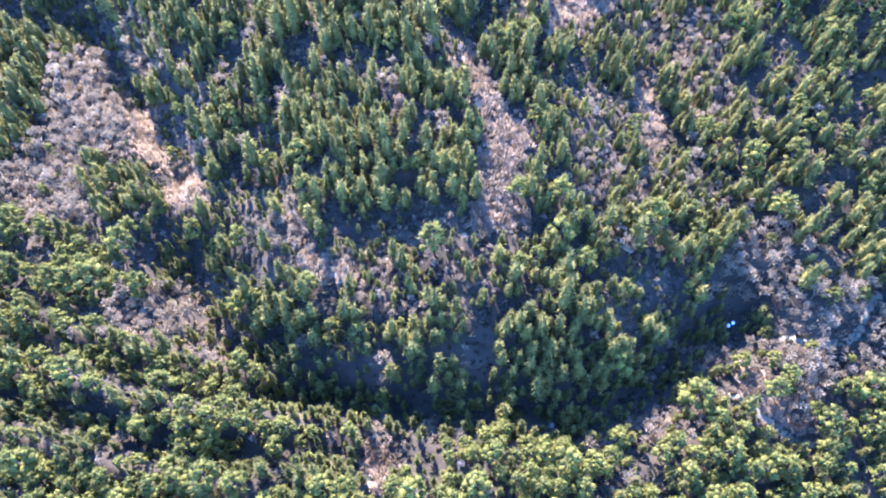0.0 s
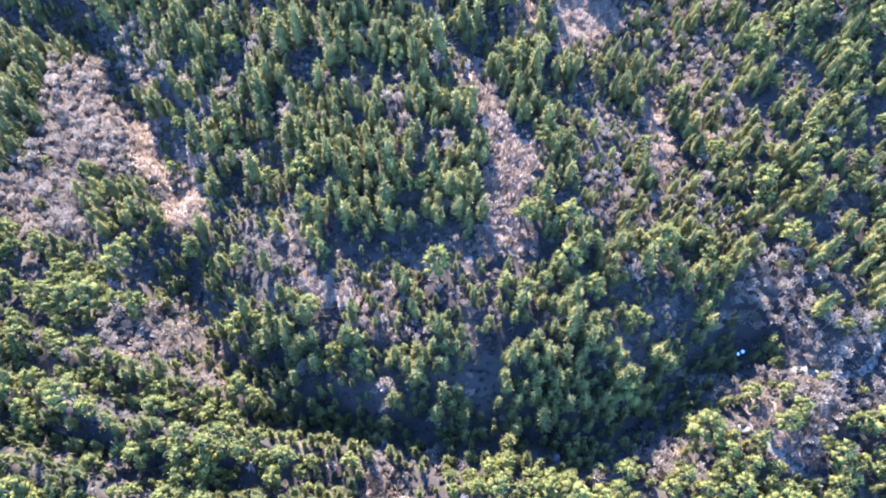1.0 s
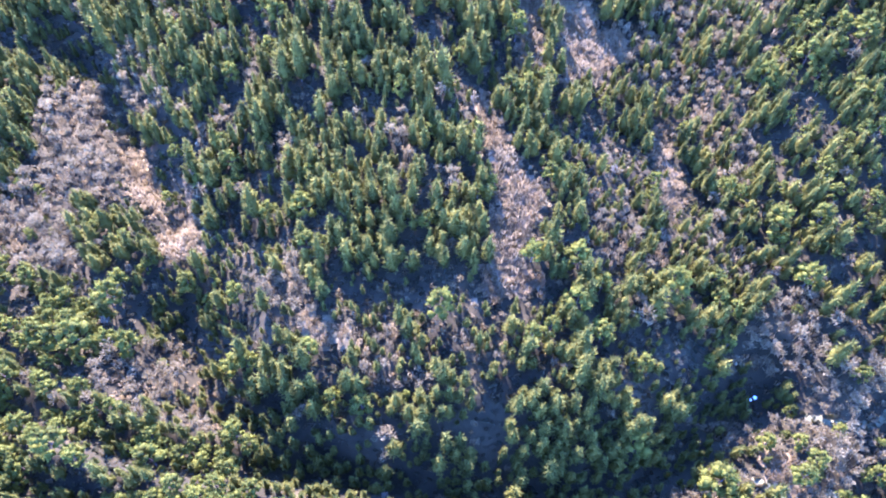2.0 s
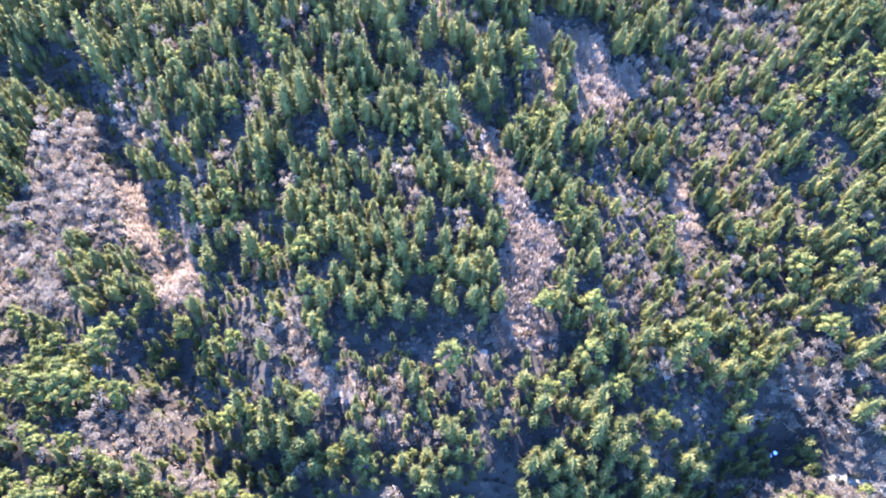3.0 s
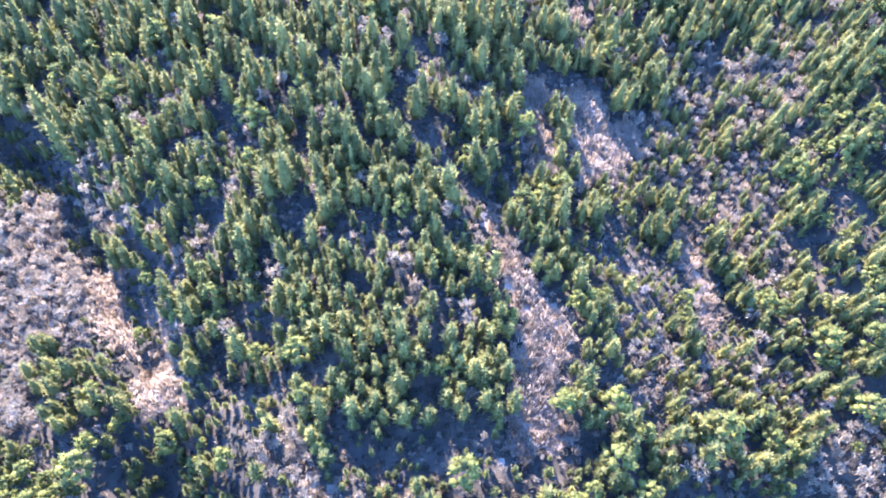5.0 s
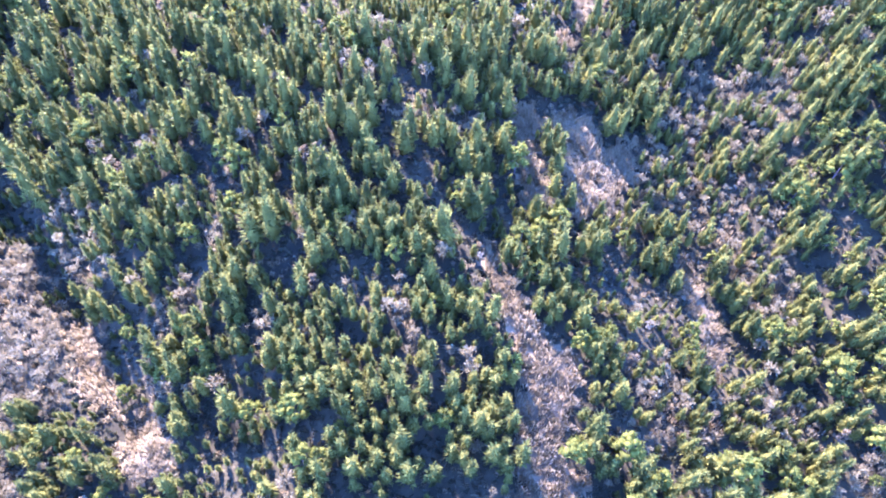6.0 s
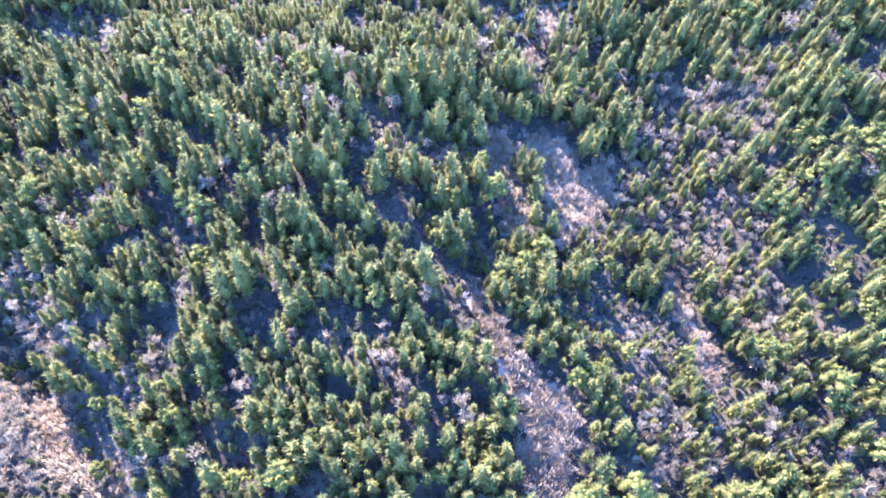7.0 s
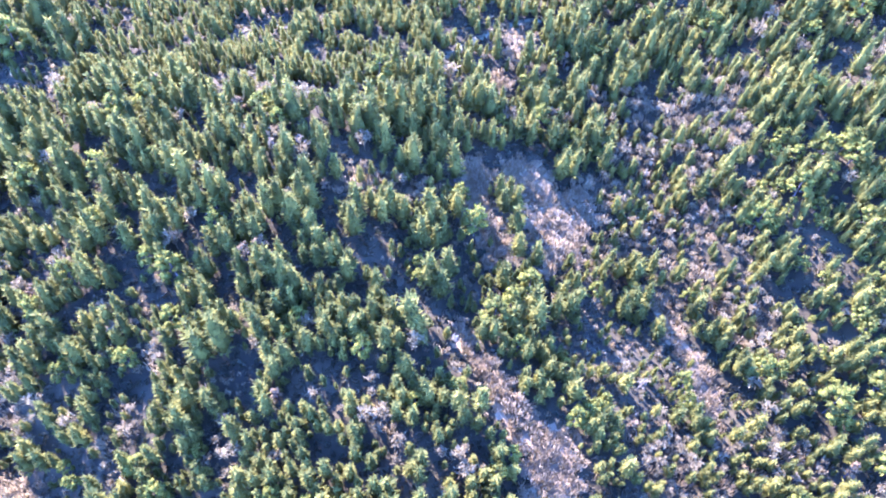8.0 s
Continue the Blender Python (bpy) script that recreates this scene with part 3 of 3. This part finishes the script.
for i in range(len(px)):
    x, y, u = px[i], py[i], rng.uniform()
    scale = rng.uniform(0.6, 1.15) * (1.04 + 0.07 * stand[i] + 0.45 * rise[i]) * (1 + 0.2 * min(max((y - 205) / 60, 0), 1))
    if behind[i] and not before[i]:
        scale *= 1.25
    if near_track[i]:
        continue
    if kinds["brush"][i]:
        plant("bush", x, y, rng.uniform(0.7, 1.3)) if u > 0.004 else plant("fir", x, y, 0.45)
    elif kinds["grass"][i]:
        plant("grass" if u < 0.3 else "bush", x, y, rng.uniform(0.7, 1.2)) if u > 0.12 else plant("bare", x, y, 0.6)
    elif kinds["open"][i]:
        plant("bare", x, y, scale * 0.85) if u < 0.62 else plant("bush", x, y, rng.uniform(0.6, 1.3)) if u < 0.72 else plant("pine", x, y, scale * 0.8) if u < 0.9 else plant("fern", x, y, 1.0)
    elif kinds["hollow"][i]:
        plant("fir", x, y, scale * 0.7) if u < 0.7 else plant("fern", x, y, 1.1)
    elif kinds["gap"][i]:
        plant("bush", x, y, 0.8) if u < 0.08 else (plant("bare", x, y, 0.5) if u < 0.09 else plant("fir", x, y, scale * 0.5) if u < 0.125 else None)
    elif kinds["bare"][i]:
        plant("bare", x, y, scale) if u > 0.3 else plant("bush", x, y, 1.0) if u > 0.03 else plant("pine", x, y, scale * 0.6)
    elif kinds["mixed"][i]:
        plant("bare", x, y, scale * 0.75) if u < 0.4 else plant("grey", x, y, scale * 0.6) if u < 0.405 else plant("gold" if u < 0.56 else "fir", x, y, scale * 0.68) if u < 0.72 else plant("bush", x, y, 1.2)
    elif thin[i]:
        continue
    elif kinds["sparse"][i]:
        plant("fir" if u < 0.7 else "bare", x, y, scale * 0.7) if u < 0.73 else plant("fern", x, y, 1.0)
    elif kinds["dense"][i] and hole[i] > -0.22:
        plant("gold" if u < 0.35 else "fir" if u < 0.9 else "pine" if u < 0.96 else "bare", x, y, scale * 0.95)
    elif bed[i] < 11:
        plant("fir" if u < 0.6 else "bare" if u < 0.63 else "fern", x, y, scale * 0.65)
    elif hole[i] < (-0.16 if kinds["ridge"][i] else -0.24 if kinds["pine"][i] else -0.04 if y < 190 else -0.09):
        plant("fern", x, y, 1.0) if u < 0.3 else plant("bare" if u < 0.32 else "fir", x, y, rng.uniform(0.3, 0.55)) if u < 0.36 else None
    elif beside[i] and u < 0.75:
        plant("fern" if u < 0.5 else "bush", x, y, 1.0)
    elif before[i]:
        plant("fir" if u < 0.4 else "gold" if u < 0.6 else "bare", x, y, scale * 0.5)
    elif kinds["light"][i]:
        plant("gold" if u < 0.3 else "fir" if u < 0.58 else "pine" if u < 0.93 else "bare", x, y, scale * 0.9)
    # mostly the paler yellow-green trees, standing in for sunlight on the far slope
    elif kinds["yellow"][i]:
        plant("gold" if u < 0.8 else "fir", x, y, scale * 0.6)
    elif kinds["pine"][i] or kinds["ridge"][i]:
        plant("pine", x, y, rng.uniform(0.7, 1.0 + 0.5 * u) * (1 + 0.6 * rise[i])) if u < 0.86 else plant("gold" if u < 0.91 else "fir" if u < 0.96 else "bare", x, y, scale * 0.85)
    else:
        plant("fir" if u < (0.74 if y > 200 else 0.52) + 0.08 * stand[i] else "gold" if u < 0.8 else "pine" if u < 0.93 else "russet" if u < 0.945 else "bare", x, y, scale)

# young firs in the shade between the tall trees
clear = kinds["brush"] | kinds["grass"] | kinds["gap"] | kinds["open"] | near_track | beside
for i in rng.integers(0, len(px), 26000):
    if not clear[i] and not kinds["bare"][i] and hole[i] > -0.3:
        plant("fir" if rng.uniform() < 0.75 else "gold", px[i], py[i], rng.uniform(0.35, 0.6))

# the wood goes on behind the start of the flight
for x, y, u in zip(rng.uniform(-140, 140, 14000), rng.uniform(-60, 22, 14000), rng.uniform(0, 1, 14000)):
    if noise.noise((x * 0.12, y * 0.12, 3.0)) > -0.12:
        plant("fir" if u < 0.55 else "gold" if u < 0.8 else "pine", x, y, 0.9 + 0.5 * u)

# low undergrowth wherever there is still room on the forest floor
for x, y in zip(px[:90000], py[:90000]):
    plant("fern", x, y, rng.uniform(0.7, 1.4))

# ---- the plants themselves ----
SHAPES = {
    "fir": [fir(10 + k, 12.0 + 1.3 * (k % 3), 2.35 + 0.2 * (k % 4), 165, 0.02 + 0.07 * (k % 5), 0.13) for k in range(9)],
    "gold": [fir(30 + k, 10.8 + 1.0 * (k % 3), 2.5 + 0.2 * (k % 3), 165, 0.3, 0.12) for k in range(5)],
    "pine": [pine(50 + k, 10.5 + 1.1 * (k % 3), 3.2 + 0.35 * (k % 3), 16, 17) for k in range(7)],
    "bare": [bare(70 + k, 7.4 + 0.8 * (k % 3), 2.4 + 0.25 * (k % 3), 8, 4, 5, 0.085) for k in range(6)],
    "grey": [bare(90 + k, 8.5 + k, 1.7, 6, 4, 5, 0.09) for k in range(2)],
    "russet": [pine(140 + k, 8.5 + k, 2.0, 9, 16, 0.6) for k in range(3)],
    "bush": [bush(110 + k, 2.2 + 0.45 * k, 1.0, 26) for k in range(4)],
    "fern": [bush(130 + k, 1.0 + 0.4 * k, 1.2, 10, 0.22) for k in range(3)],
    "grass": [bush(120 + k, 0.8 + 0.2 * k, 0.8, 16, 0.06) for k in range(3)],
}
LOOK = {
    "fir": ("fir_tree", "slender dark green fir tree on the hillside", "tree", "fir trees", M_FIR, M_BARK),
    "gold": ("spruce_tree", "yellowish green spruce tree on the hillside", "tree", "spruce trees", M_GOLD, M_BARK),
    "pine": ("pine_tree", "bushy broad-crowned green pine tree", "tree", "pine trees", M_PINE, M_BARK),
    "bare": ("bare_tree", "leafless grey-brown deciduous tree", "tree", "bare trees", M_TWIG, M_TWIG),
    "grey": ("dead_tree", "silvery dead tree without leaves", "tree", "dead trees", M_GREY, M_GREY),
    "russet": ("copper_tree", "russet tree that keeps its dry leaves", "tree", "copper trees", M_RUSSET, M_BARK),
    "bush": ("brush", "low reddish-brown leafless brush on open strips", "brush", "", M_BRUSH, None),
    "fern": ("undergrowth", "low dark green undergrowth on the forest floor", "undergrowth", "", M_FERN, None),
    "grass": ("dry_grass", "dry yellowish grass tussocks in a clearing", "grass", "", M_GRASS, None),
}
WOODS = {"fir": "dense dark green fir forest over the hillside", "gold": "yellowish green spruces scattered through the forest",
         "pine": "bushy green pine wood round the valley", "bare": "grey-brown leafless thickets among the evergreens", "grey": "silvery dead trees in the wood"}
SINGLE = 300


def joined(name, shapes, part_index, places, picks, mat):
    """One mesh of many plants."""
    vs, fs, n = [], [], 0
    heights = land([p[0] for p in places], [p[1] for p in places]) - 0.1
    for (x, y, s, a), k, z in zip(places, picks, heights):
        v, f = shapes[k][part_index]
        c, d = math.cos(a) * s, math.sin(a) * s
        w = v @ np.array(((c, d, 0), (-d, c, 0), (0, 0, s))) + (x, y, z)
        vs.append(w)
        fs.append(f + n)
        n += len(v)
    return new(name, mesh_of(name, np.concatenate(vs), np.concatenate(fs), mat))


for kind, places in spots.items():
    name, label, category, group, leaf, wood = LOOK[kind]
    shapes = SHAPES[kind]
    if not places:
        continue
    # the ones along the middle of the flight stand singly, the rest is one wood
    order = sorted(places, key=lambda p: abs(p[0] + 5) * 0.9 + abs(p[1] - 150) * 0.75)
    single = order[:SINGLE] if wood else []
    rest = order[len(single):]
    if single:
        masters = []
        for k, (tr, cr) in enumerate(shapes):
            masters.append((mesh_of("trunk", *tr, wood), mesh_of("crown", *cr, leaf)))
        heights = land([p[0] for p in single], [p[1] for p in single]) - 0.1
        for i, (x, y, s, a) in enumerate(single):
            tree = tagged(new(name), label, category, group)
            tree.matrix_world = Matrix.LocRotScale((x, y, heights[i]), Euler((0, 0, a)), (s, s, s))
            for part_name, me in zip(("trunk", "crown"), masters[i % len(masters)]):
                new(part_name, me).parent = tree
    if rest:
        picks = [i % len(shapes) for i in range(len(rest))]
        if wood:
            woods = tagged(new(name.replace("_tree", "_wood")), WOODS[kind], "forest", kind="stuff")
            for j, part_name, mat in ((0, "trunks", wood), (1, "crowns", leaf)):
                joined(part_name, shapes, j, rest, picks, mat).parent = woods
        else:
            tagged(joined(name, shapes, 1, rest, picks, leaf), label, category, kind="stuff")

# ---- two beehives by the stream ----
def box(bm, lo, hi, top_in=(0, 0)):
    """A block whose top is drawn in at front and back, with bevelled edges."""
    made = bmesh.ops.create_cube(bm, size=1)["verts"]
    for v in made:
        up = v.co.z > 0
        for k in range(3):
            v.co[k] = hi[k] if v.co[k] > 0 else lo[k]
        if up:
            v.co.x += top_in[0] if v.co.x < (lo[0] + hi[0]) / 2 else -top_in[1]
    edges = {e for v in made for e in v.link_edges}
    bmesh.ops.bevel(bm, geom=list(edges), offset=0.06, segments=2, affect="EDGES")


def part(name, bm, mat, parent, label=""):
    me = bpy.data.meshes.new(name)
    bm.to_mesh(me)
    bm.free()
    me.materials.append(mat)
    ob = new(name, me)
    ob.parent = parent
    return tagged(ob, label)


def hive(x, y, turn):
    thing = tagged(new("beehive"), "white painted wooden beehive standing in the shade", "beehive", "beehives by the stream")
    thing.matrix_world = pose(x, y, land1(x, y) + 0.35, 0, 0, turn)
    bm = bmesh.new()
    for fx in (-0.3, 0.3):
        box(bm, (fx - 0.06, -0.45, -0.5), (fx + 0.06, 0.45, 0.1))
    part("stand", bm, M_BARK, thing, "weathered wooden stand")
    bm = bmesh.new()
    box(bm, (-0.45, -0.45, 0.1), (0.45, 0.45, 0.5))
    part("brood_box", bm, M_WHITE, thing)
    bm = bmesh.new()
    box(bm, (-0.44, -0.44, 0.51), (0.44, 0.44, 0.9))
    part("honey_box", bm, M_WHITE, thing)
    bm = bmesh.new()
    box(bm, (-0.52, -0.52, 0.9), (0.52, 0.52, 1.02))
    part("lid", bm, M_WHITE, thing, "flat white lid")


hive(101.3, 112.4, 12)
hive(103.0, 113.1, -20)
